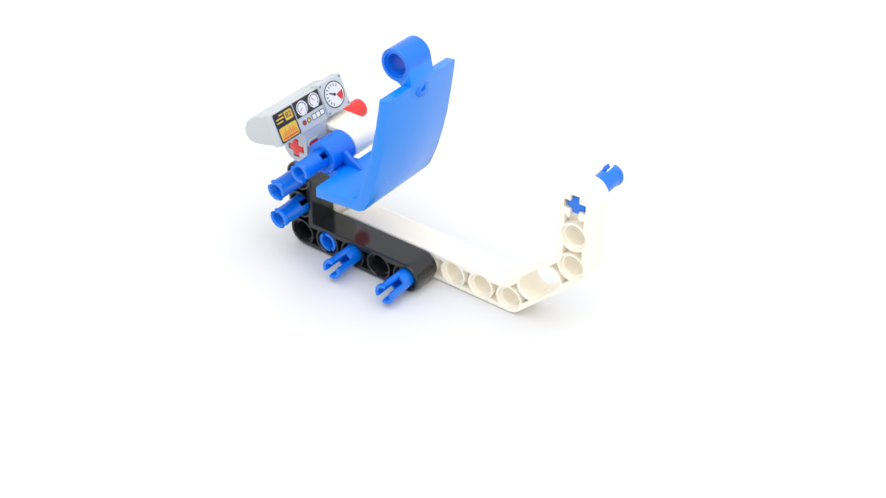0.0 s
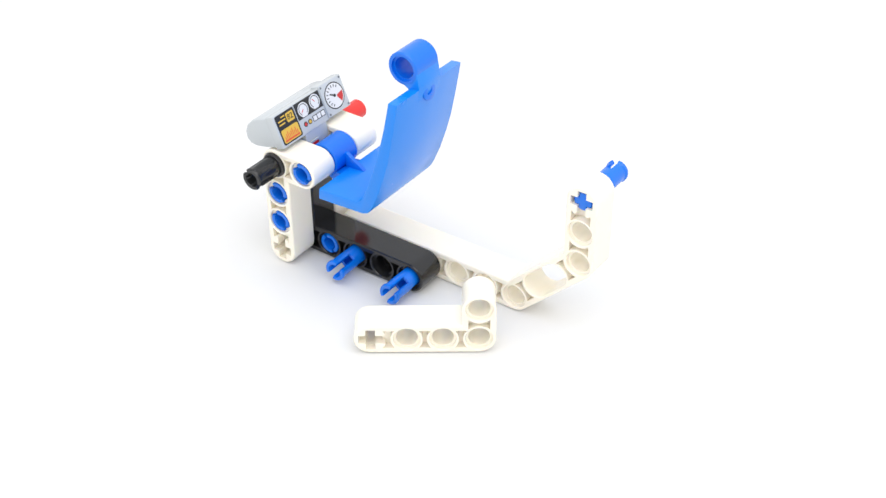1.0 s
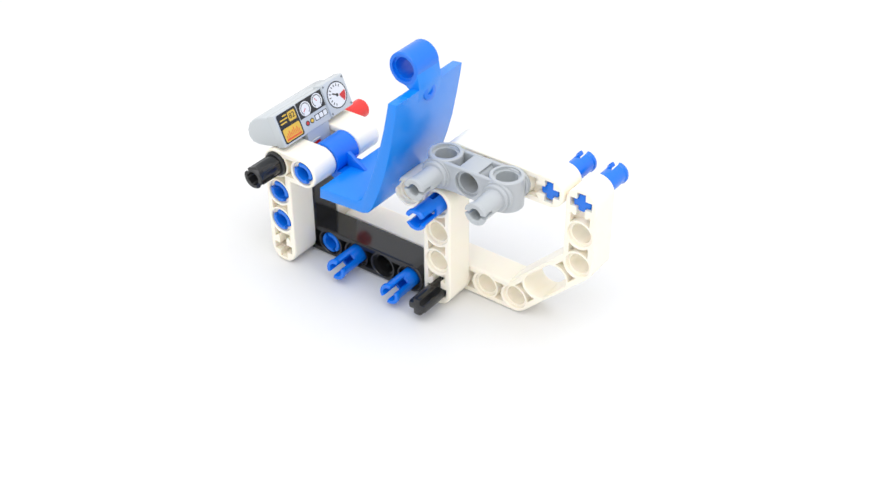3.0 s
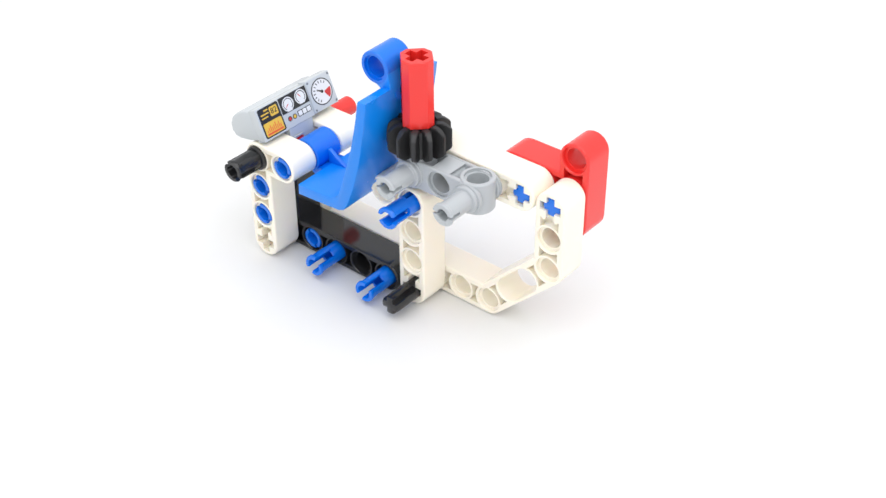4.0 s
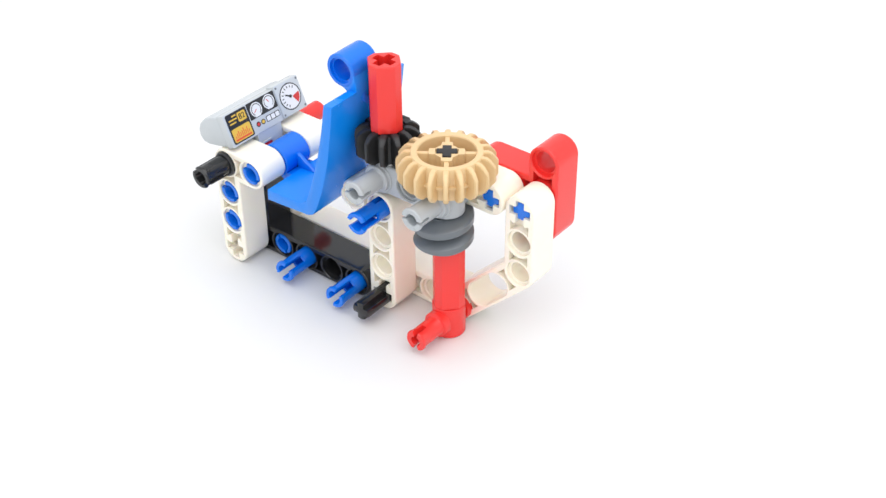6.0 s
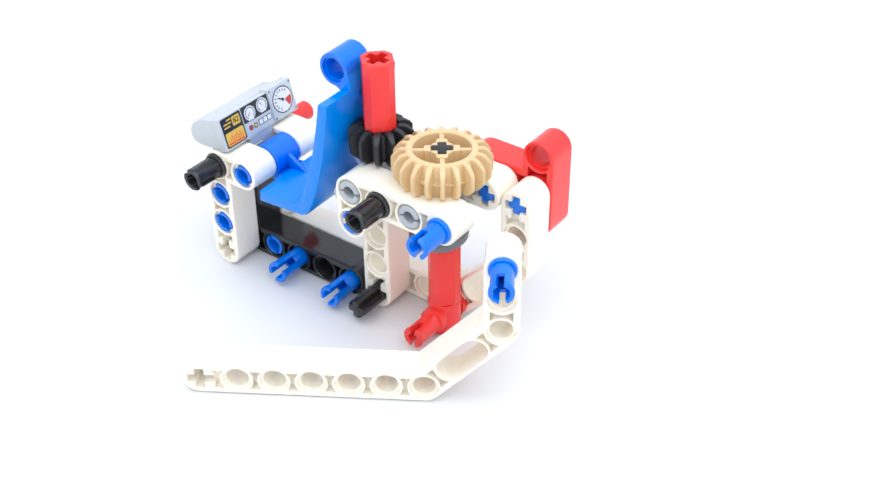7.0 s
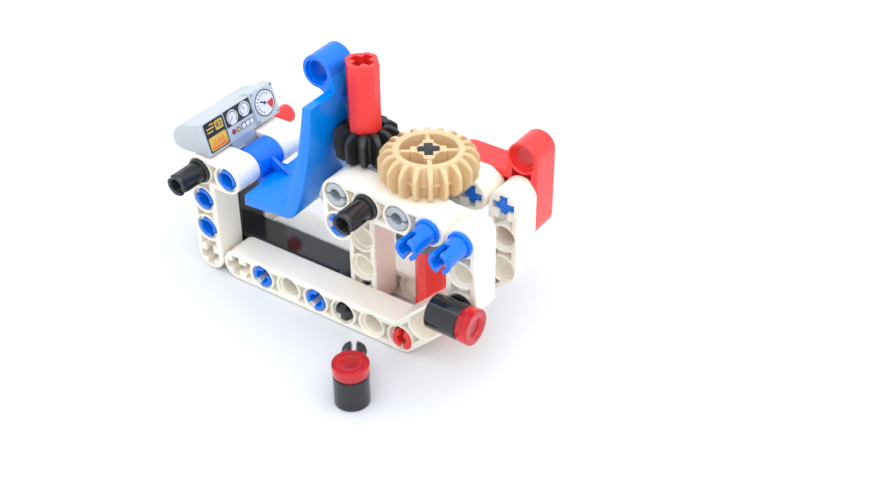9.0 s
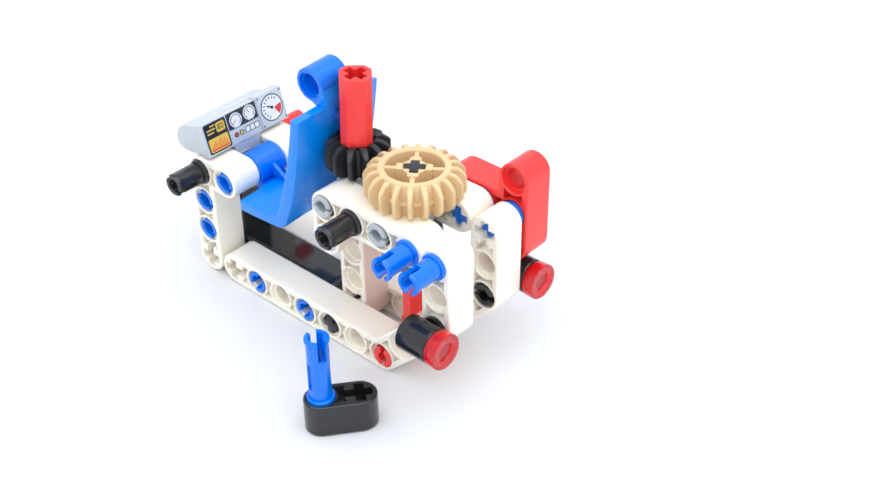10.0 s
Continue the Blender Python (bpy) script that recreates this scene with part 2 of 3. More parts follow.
def short_pin():
    """Two modules long, collar at y = 0."""
    o = thing("connector_pin", "black plastic friction pin pushed halfway into a beam", "connector pin", "black pins")
    part("shaft", lathe(tube_prof(-0.36, 0.36)), PIN_BLACK, o)
    part("collar", lathe(collar_prof(0)), PIN_BLACK, o)
    prongs(o, PIN_BLACK, -0.35, -0.98, turn=142)
    prongs(o, PIN_BLACK, 0.35, 0.98, turn=142)
    bm = bmesh.new()
    for k in range(4):
        a = radians(45 + 90 * k)
        box(bm, -0.03, 0.03, -0.78, -0.12, 0.27, 0.318, Matrix.Rotation(a, 4, "Y"))
    part("friction_ridges", bm, PIN_BLACK, o)
    return o


def blue_short_pin():
    o = thing("connector_pin", "blue plastic pin flush in the black beam", "connector pin", "blue pins")
    part("shaft", lathe(tube_prof(-0.36, 0.36)), BLUE, o)
    part("collar", lathe(collar_prof(0)), BLUE, o)
    prongs(o, BLUE, -0.35, -0.97, turn=118, gap=11)
    prongs(o, BLUE, 0.35, 0.97, turn=60)
    return o


def long_pin():
    """Three modules long, from y = 0 to 3, collar at y = 1."""
    o = thing("long_connector_pin", "blue plastic three-module pin with slotted springy ends", "connector pin", "blue pins")
    part("collar", lathe(collar_prof(1)), BLUE, o)
    part("shaft", lathe(tube_prof(0.42, 1.36)), BLUE, o)
    part("shaft", lathe(tube_prof(2.20, 2.33)), BLUE, o)
    prongs(o, BLUE, 0.43, 0.03)
    prongs(o, BLUE, 2.32, 2.97, turn=90, gap=23)
    prongs(o, BLUE, 1.35, 2.21, lip=False, turn=0)
    return o


def axle_mesh(y0, y1, half=0.268, w=0.122, bevel=0.035):
    """A cross bar whose four ribs end in one round outline."""
    edge, tips = math.degrees(math.asin(w / half)), []
    for k in range(4):
        tips += arc(0, 0, half, 90 * k - edge, 90 * k + edge, 4)
        a = radians(90 * k + 45)
        tips.append((w * 1.414 * math.cos(a), w * 1.414 * math.sin(a)))
    return prism(tips, y0, y1, bevel)


def axle_pin(turn=105):
    """Axle from y = 0 to 1, pin from y = 1 to 2, collar at y = 1."""
    o = thing("axle_pin", "blue plastic pin with a cross-shaped axle end", "connector pin", "blue axle pins")
    part("axle", axle_mesh(0.08, 1.0), BLUE, o)
    part("collar", lathe(collar_prof(1.0)), BLUE, o)
    part("shaft", lathe(tube_prof(1.0, 1.53)), BLUE, o)
    prongs(o, BLUE, 1.51, 1.98, turn=turn, gap=20)
    return o


def black_axle_pin():
    """Axle from y = -1 to 1, smooth pin from y = 1 to 2."""
    o = thing("axle_pin", "black plastic axle with a smooth round pin end", "connector pin")
    part("axle", axle_mesh(-0.98, 1.0, 0.295, 0.125, 0.07), BLACK, o)
    part("pin", lathe([(0.02, 1.0), (0.33, 1.0), (0.33, 1.88), (0.28, 1.96), (0.02, 1.97)]), PIN_BLACK, o)
    return o


def red_stop_axle():
    o = thing("axle", "red plastic axle through the instrument panel bracket", "axle")
    part("shaft", axle_mesh(0.03, 2.05), RED, o)
    part("round_end", lathe([(0.02, 1.98), (0.36, 1.98), (0.36, 2.1), (0.3, 2.14), (0.3, 2.95), (0.26, 3.0), (0.02, 3.0)]), RED, o)
    return o


def black_axle():
    return single("axle", prism(cross(0, 0, 0.27, 0.12), -1.55, 1.40, 0.03), RUBBERY, "black plastic cross axle standing upright through the gear", "axle")


def tan_axle():
    o = thing("axle", "tan plastic axle with a round stop at its middle", "axle")
    part("shaft", axle_mesh(-0.45, 1.46), TAN, o)
    part("stop", lathe([(0.05, 0.35), (0.375, 0.35), (0.375, 0.44), (0.35, 0.465), (0.05, 0.465)]), TAN, o)
    return o


def seat():
    """Origin at the centre of the lower tube; y is the width."""
    o = thing("toy_seat", "bright blue curved plastic seat with tubes at both ends", "toy seat")
    inner = [(0.62, -0.24), (1.2, -0.19), (1.75, -0.15), (1.98, -0.12), (2.12, -0.04), (2.24, 0.18), (2.40, 0.61), (2.62, 1.25), (2.80, 1.85), (2.96, 2.5), (3.08, 3.1), (3.14, 3.42)]
    outer = [(3.44, 3.46), (3.39, 3.1), (3.29, 2.5), (3.14, 1.7), (2.98, 1.1), (2.79, 0.5), (2.58, -0.02), (2.48, -0.22), (2.36, -0.38), (2.18, -0.46), (1.7, -0.50), (1.2, -0.54), (0.60, -0.58)]
    part("panel", prism(inner + outer, -1.47, 1.47, 0.035), SEAT_BLUE, o, sharp=40)
    # lower tube with its two webs
    t = [(0.305, -0.48), (0.385, -0.49), (0.47, -0.49), (0.5, -0.46), (0.5, 0.46), (0.47, 0.49), (0.385, 0.49), (0.305, 0.48)]
    part("lower_tube", lathe(t, n=32), BLUE, o)
    part("seat_bracket", prism([(0.10, -0.46), (0.30, -0.37), (0.45, -0.26), (0.70, -0.235), (0.70, -0.57), (0.30, -0.57)], -0.46, 0.46, 0.02), BLUE, o)
    part("web", prism([(0.40, 0.18), (0.52, 0.2), (1.15, -0.19), (0.5, -0.26)], -0.06, 0.06, 0.012), BLUE, o)
    # upper tube on its neck
    u = [(0.305, -0.40), (0.365, -0.40), (0.365, -0.49), (0.45, -0.49), (0.475, -0.46), (0.475, 0.46), (0.45, 0.49), (0.365, 0.49), (0.365, 0.40), (0.305, 0.40)]
    part("upper_tube", lathe(u, n=32), BLUE, o, m=at(2.9, 0, 3.925))
    part("neck", prism([(3.392, 3.08), (3.446, 3.46), (3.430, 3.60), (3.395, 3.76), (3.368, 3.91)] + arc(2.9, 3.925, 0.41, 0, -125, 14) + [(2.63, 3.53), (2.80, 3.50), (2.97, 3.45), (3.08, 3.38), (3.16, 3.26), (3.2, 3.1)], -0.49, 0.49, 0.02), SEAT_BLUE, o, sharp=40)
    rim = [(0.10, 0), (0.25, 0), (0.27, 0.02), (0.27, 0.05), (0.23, 0.07), (0.12, 0.07), (0.10, 0.05)]
    part("moulding_mark", lathe(rim, axis="z"), BLUE, o, m=at(3.375, 0.0, 3.22, 0, 82, 0))
    return o


def dashboard():
    """Origin at the axle hole of its bracket."""
    o = thing("instrument_panel", "pale grey toy instrument panel with printed gauges and buttons", "instrument panel")
    body_pts = [(0.24, 0.62), (-0.05, 1.42), (-0.3, 1.38), (-0.6, 1.28), (-0.84, 1.14), (-1.02, 0.95), (-1.10, 0.72), (-1.07, 0.50), (-0.93, 0.36), (-0.70, 0.34), (-0.3, 0.42), (0.1, 0.54)]
    part("housing", prism(body_pts, -1.42, 1.38, 0.07), PANEL_GREY, o, sharp=45)
    f = at(0.19, 0, 1.11, 0, -23.0, 0) @ at(0, 0.08, 0) @ Matrix.Diagonal((1, 1.02, 1, 1))          # the face's middle: x outward, y across, z up the face

    def on(name, bm, mat, parent, label="", lift=0.0):
        return part(name, bm, mat, parent, label, f @ at(lift, 0, 0))

    def plate(y0, y1, z0, z1, x0, x1, b=0.02):
        return rounded_box(x0, x1, y0, y1, z0, z1, b, 2)

    on("face_plate", plate(-1.495, 0.52, -0.52, 0.47, -0.30, 0.0, 0.03), PANEL_GREY, o)
    on("gauge_plate", plate(0.50, 1.47, -0.49, 0.52, -0.30, 0.05, 0.03), PANEL_GREY, o)

    def flat(name, pts, mat, parent, x=0.012, y0=0.0, base=0.0):
        """A printed patch: an outline in y-z on the face."""
        bm = bmesh.new()
        a = ring(bm, [(base - 0.004, y, z) for y, z in pts])
        b = ring(bm, [(base + x, y, z) for y, z in pts])
        bridge(bm, a, b)
        fill(bm, [b])
        ob = part(name, bm, mat, None, "", f @ at(0, 0, 0))
        ob.parent = o
        return ob

    def rect(y0, y1, z0, z1, r=0.0):
        if r == 0:
            return [(y0, z0), (y1, z0), (y1, z1), (y0, z1)]
        return arc(y1 - r, z0 + r, r, -90, 0, 5) + arc(y1 - r, z1 - r, r, 0, 90, 5) + arc(y0 + r, z1 - r, r, 90, 180, 5) + arc(y0 + r, z0 + r, r, 180, 270, 5)

    # display with a bar chart
    flat("display", rect(-1.42, -0.63, -0.46, 0.43, 0.06), INK_BLACK, o, 0.004)
    flat("chart_field", rect(-1.37, -0.68, -0.42, -0.02, 0.05), INK_YELLOW, o, 0.007)
    flat("number_field", rect(-1.0, -0.70, 0.08, 0.36, 0.04), INK_YELLOW, o, 0.007)
    for k, (w, z) in enumerate(((0.16, 0.33), (0.30, 0.23), (0.24, 0.13))):
        y = -1.34 + (0.14 if k == 0 else 0.0)
        flat("display_line", rect(y, y + w, z - 0.02, z + 0.02), INK_YELLOW, o, 0.007)
    flat("chart_base", rect(-1.33, -0.72, -0.39, -0.33), INK_ORANGE, o, 0.010)
    for k, h in enumerate((0.07, 0.13, 0.19, 0.12, 0.16, 0.22, 0.13, 0.19, 0.10)):
        y = -1.30 + 0.064 * k
        flat("chart_bar", rect(y, y + 0.028, -0.31, -0.31 + h), INK_ORANGE, o, 0.010)
    cu = bpy.data.curves.new("number", "FONT")
    cu.body, cu.size, cu.align_x, cu.align_y = "82", 0.235, "CENTER", "CENTER"
    cu.extrude = 0.003
    tmp = new("tmp", cu)
    me = bpy.data.meshes.new_from_object(tmp.evaluated_get(bpy.context.evaluated_depsgraph_get()))
    bpy.data.objects.remove(tmp)
    me.materials.clear()
    me.materials.append(INK_BLACK)
    for v in me.vertices:
        v.co *= M
    num = new("number", me)
    num.parent = o
    num.matrix_basis = mods(f @ at(0.011, -0.85, 0.22) @ Matrix(((0, 0, 1, 0), (1, 0, 0, 0), (0, 1, 0, 0), (0, 0, 0, 1))))
    # two small dials on a black field
    flat("dial_field", rect(-0.60, 0.48, -0.06, 0.44), INK_BLACK, o, 0.004)
    for y, z, a in ((-0.30, 0.17, 215), (0.21, 0.20, 122)):
        flat("dial_rim", arc(y, z, 0.215, -60, 240, 26) + arc(y, z, 0.18, 240, -60, 26), INK_WHITE, o, 0.007)
        flat("dial_face", circle(y, z, 0.155, 24), INK_WHITE, o, 0.007)
        flat("dial_foot", rect(y - 0.10, y + 0.10, z - 0.21, z - 0.13), INK_WHITE, o, 0.0065)
        bm = bmesh.new()
        box(bm, 0.004, 0.010, -0.01, 0.12, -0.012, 0.012, Matrix.Translation((0, y, z)) @ Matrix.Rotation(radians(a), 4, "X"))
        on("dial_needle", bm, INK_RED, o)
    for y, mat in ((-0.40, INK_RED), (-0.21, INK_YELLOW)):
        flat("button_rim", circle(y, -0.25, 0.078, 20), INK_BLACK, o, 0.005)
        flat("button", circle(y, -0.25, 0.05, 16), mat, o, 0.009)
    flat("switch_frame", rect(-0.08, 0.45, -0.33, -0.15, 0.03), INK_BLACK, o, 0.004)
    for k in range(3):
        flat("switch", rect(-0.055 + 0.17 * k, 0.085 + 0.17 * k, -0.31, -0.17, 0.02), INK_WHITE, o, 0.008)
    # large round gauge
    gy, gz, gb = 0.985, 0.03, 0.05
    flat("gauge_rim", circle(gy, gz, 0.405, 40), INK_BLACK, o, 0.004, base=gb)
    flat("gauge_face", circle(gy, gz, 0.37, 40), INK_WHITE, o, 0.007, base=gb)
    flat("gauge_warning_field", arc(gy, gz, 0.34, -52, 6, 8) + arc(gy, gz, 0.10, -10, -36, 3), INK_RED, o, 0.010, base=gb)
    for k in range(10):
        a = 52 + 21 * k
        bm = bmesh.new()
        box(bm, gb + 0.004, gb + 0.010, 0.255, 0.33, -0.014, 0.014, Matrix.Translation((0, gy, gz)) @ Matrix.Rotation(radians(a), 4, "X"))
        on("gauge_tick", bm, INK_BLACK, o)
    bm = bmesh.new()
    box(bm, gb + 0.006, gb + 0.013, -0.02, 0.20, -0.022, 0.022, Matrix.Translation((0, gy, gz)) @ Matrix.Rotation(radians(150), 4, "X"))
    on("gauge_needle", bm, INK_BLACK, o)
    flat("gauge_hub", circle(gy, gz, 0.05, 16), INK_BLACK, o, 0.014, base=gb)
    for y, z in ((0.57, 0.44), (1.40, 0.44), (0.57, -0.41), (1.40, -0.41)):
        flat("screw_head", circle(y, z, 0.035, 12), DARK_GREY, o, 0.006, base=gb)
    # bracket below
    bm = bmesh.new()
    pts = arc(0, 0, 0.47, 150, 335, 20) + [(0.435, 0.02), (0.42, 0.25), (0.37, 0.62), (-0.40, 0.60)]
    a = ring(bm, [(x, -0.47, z) for x, z in pts])
    b = ring(bm, [(x, 0.47, z) for x, z in pts])
    ca = ring(bm, [(x, -0.47, z) for x, z in cross(0, 0)])
    cb = ring(bm, [(x, 0.47, z) for x, z in cross(0, 0)])
    bridge(bm, a, b), bridge(bm, ca, cb)
    fill(bm, [a, ca]), fill(bm, [b, cb])
    part("bracket", bm, PANEL_GREY, o)
    slit = bmesh.new()
    a = ring(slit, [(0.485, y, z) for y, z in stadium(-0.30, 0.0, -0.07, 0.0, 0.07)])
    b = ring(slit, [(0.515, y, z) for y, z in stadium(-0.30, 0.0, -0.07, 0.0, 0.07)])
    bridge(slit, a, b)
    fill(slit, [b])
    part("bracket_slot", slit, RED, o, "red axle showing in the bracket slot", at(-0.058, 0, 0.22))
    slit = bmesh.new()
    outer, inner = stadium(-0.30, 0.0, -0.07, 0.0, 0.135), stadium(-0.30, 0.0, -0.07, 0.0, 0.075)
    lo, li = (ring(slit, [(0.485, y, z) for y, z in q]) for q in (outer, inner))
    ho, hi = (ring(slit, [(0.525, y, z) for y, z in q]) for q in (outer, inner))
    bridge(slit, lo, ho), bridge(slit, li, hi), bridge(slit, ho, hi)
    part("slot_rim", slit, PANEL_GREY, o, "", at(-0.058, 0, 0.22))
    return o


def grey_block():
    """Origin at the middle hole; three modules long in x, pins along y."""
    o = thing("pin_block", "light grey connector block with four pins and upright holes", "connector block")
    bm = beam_mesh(lambda r: path_outline([(-0.05, 0), (0.05, 0)], r), [(0, 0)], thick=0.80, half=0.40)
    part("bar", bm, GREY, o, sharp=16)
    for y in (-0.385, 0.385):
        cheek = beam_mesh(lambda r: path_outline([(-1, 0.0), (1, 0.0)], r), [(0, 0)], thick=0.13, half=0.435)
        part("cheek", cheek, GREY, o, m=at(0, y, 0), sharp=16)
    part("bushing", lathe([(0.305, -0.33), (0.381, -0.33), (0.381, 0.33), (0.305, 0.33)], n=28), GREY, o)
    for x in (-1, 1):
        t = [(0.305, -0.38), (0.38, -0.38), (0.38, -0.47), (0.46, -0.47), (0.485, -0.44), (0.485, 0.44), (0.46, 0.47), (0.38, 0.47), (0.38, 0.38), (0.305, 0.38)]
        part("sleeve", lathe(t, n=32, axis="z"), GREY, o, m=at(x, 0, 0))
        for s in (-1, 1):
            pr = [(0.17, s * 0.40), (0.455, s * 0.40), (0.455, s * 0.475), (0.435, s * 0.49), (0.40, s * 0.49), (0.40, s * 0.575), (0.375, s * 0.60), (0.31, s * 0.605), (0.30, s * 0.62), (0.30, s * 1.12), (0.17, s * 1.12)]
            pin = part("pin", lathe(pr, n=28), GREY, o, m=at(x, 0, 0))
            for k in range(2):
                pr = [(0.17, s * 1.10), (0.30, s * 1.10), (0.30, s * 1.38), (0.335, s * 1.42), (0.335, s * 1.47), (0.31, s * 1.5), (0.19, s * 1.5), (0.17, s * 1.47)]
                part("prong", lathe(pr, 10 + 180 * k, 170 + 180 * k, 12), GREY, pin)
    part("top_plate", rounded_box(-0.30, 0.30, -0.435, 0.435, 0.36, 0.425, 0.02), GREY, o)
    for x in (-0.58, 0.58):
        part("floor_plate", rounded_box(x - 0.20, x + 0.15, -0.36, 0.36, -0.16, 0.0, 0.01), GREY, o)
    return o


def gear(name, teeth, root, outer, mat, label, spokes):
    """Double-bevel gear, one module thick, axis z."""
    o = thing(name, label, "gear")
    h = 0.47
    if spokes:
        t = [(0.72, -h), (root - 0.02, -h), (root, -h + 0.03), (root + 0.04, -0.08), (root + 0.12, -0.06), (root + 0.12, 0.0), (root + 0.04, 0.02), (root, h - 0.03), (root - 0.02, h), (0.80, h), (0.775, h - 0.03)]
        part("rim", lathe(t, n=60, axis="z"), mat, o)
        part("web", lathe([(0.30, -0.40), (0.79, -0.40), (0.79, -0.30), (0.30, -0.30)], n=40, axis="z"), mat, o)
        for k in range(4):
            part("spoke", rounded_box(0.28, 0.79, -0.065, 0.065, -0.35, h - 0.05, 0.02), mat, o, m=at(0, 0, 0, 0, 0, 90 * k))
        hub_out, hub_h = [], h - 0.02
        for k in range(8):
            a = 45 * k
            hub_out += arc(0, 0, 0.48 if k % 2 == 0 else 0.33, a - 17, a + 17, 4)
    else:
        t = [(0.40, -h), (root - 0.06, -h), (root, -h + 0.06), (root, h - 0.14), (root - 0.02, h - 0.10), (0.40, h - 0.10)]
        part("rim", lathe(t, n=48, axis="z"), mat, o)
        hub_out, hub_h = circle(0, 0, 0.44, 32), h - 0.10
    bm = bmesh.new()
    hole = cross(0, 0)
    a, b = ring(bm, [(x, z, -hub_h) for x, z in hub_out]), ring(bm, [(x, z, hub_h) for x, z in hub_out])
    ca, cb = ring(bm, [(x, z, -hub_h) for x, z in hole]), ring(bm, [(x, z, hub_h) for x, z in hole])
    bridge(bm, a, b), bridge(bm, ca, cb)
    fill(bm, [a, ca]), fill(bm, [b, cb])
    part("hub", bm, mat, o)
    # one tooth: broad at the root, its upper and lower corners bevelled
    bm = bmesh.new()
    w0, w1 = (0.086, 0.056) if teeth > 12 else (0.102, 0.060)
    secs = []
    low = root - 0.05
    e = h - 0.012
    d = outer - root
    c = 0.28 if teeth > 12 else 0.21
    for r, z in ((low, -e), (root + 0.32 * d, -e), (root + 0.60 * d, -h + 0.07), (outer - 0.03, -h + c - 0.05), (outer, -h + c), (outer, h - c), (outer - 0.03, h - c + 0.05), (root + 0.60 * d, h - 0.07), (root + 0.32 * d, e), (low, e)):
        k = (r - root) / d
        secs.append((r, z, w0 + (w1 - w0) * max(0, k)))
    left = ring(bm, [(r, -w, z) for r, z, w in secs])
    right = ring(bm, [(r, w, z) for r, z, w in secs])
    bridge(bm, left, right)
    bm.faces.new(left), bm.faces.new(right)
    bmesh.ops.bevel(bm, geom=[e for e in bm.edges if e.verts[0].co.y * e.verts[1].co.y > 0 and max(v.co.x for v in e.verts) > root], offset=0.02, segments=2, affect="EDGES")
    first = part("tooth", bm, mat, o, sharp=50)
    for k in range(1, teeth):
        again(first, "tooth", o, at(0, 0, 0, 0, 0, 360 * k / teeth))
    return o


def axle_sleeve():
    """Two modules high, from z = -0.1 to 1.9: faceted, with a cross hole."""
    o = thing("axle_sleeve", "tall red faceted plastic sleeve with a cross-shaped hole", "axle sleeve", "red sleeves")
    bm = bmesh.new()

    def out(r, sink):
        """Four broad faces, each with a shallow trough, and four narrow ones between them."""
        p = []
        for k in range(4):
            for a, q in ((-30, 1.0), (-15, 0.905 - sink), (0, 0.875 - sink), (15, 0.905 - sink), (30, 1.0)):
                g = radians(90 * k + 45 + a)
                p.append((r * q * math.cos(g), r * q * math.sin(g)))
        return p
    levels = [(-0.095, 0.465, 0), (-0.07, 0.486, 0), (0.26, 0.486, 0), (0.44, 0.484, 0.045), (1.42, 0.484, 0.045), (1.60, 0.486, 0), (1.875, 0.486, 0), (1.90, 0.465, 0)]
    rings = [ring(bm, [(x, y, z) for x, y in out(r, d)]) for z, r, d in levels]
    for i in range(len(rings) - 1):
        bridge(bm, rings[i], rings[i + 1])
    hole = cross(0, 0, 0.325, 0.125)
    low, top = ring(bm, [(x, y, -0.095) for x, y in hole]), ring(bm, [(x, y, 1.90) for x, y in hole])
    bridge(bm, low, top)
    fill(bm, [rings[0], low]), fill(bm, [rings[-1], top])
    part("sleeve", bm, RED, o, sharp=20)
    return o


def hub_with_pins():
    """Upright socket with a pin on either side along y; origin at its middle."""
    o = thing("pin_hub", "red plastic upright socket with two opposite pins", "connector hub")
    part("socket", lathe([(0.30, -0.46), (0.45, -0.49), (0.475, -0.46), (0.475, 0.46), (0.455, 0.49), (0.395, 0.49), (0.385, 0.46), (0.385, 0.34), (0.30, 0.33)], n=32, axis="z"), RED, o)
    for s in (-1, 1):
        pin = part("pin", lathe([(0.15, s * 0.38), (0.385, s * 0.38), (0.385, s * 0.60), (0.31, s * 0.63), (0.295, s * 0.66), (0.295, s * 1.10), (0.15, s * 1.10)], n=24), RED, o)
        b = 0.15
        for k in range(2):
            pr = [(b, s * 1.08), (0.295, s * 1.08), (0.295, s * 1.36), (0.32, s * 1.40), (0.32, s * 1.46), (0.30, s * 1.49), (b, s * 1.49)]
            part("prong", lathe(pr, 107 + 180 * k, 253 + 180 * k, 10), RED, pin)
    return o


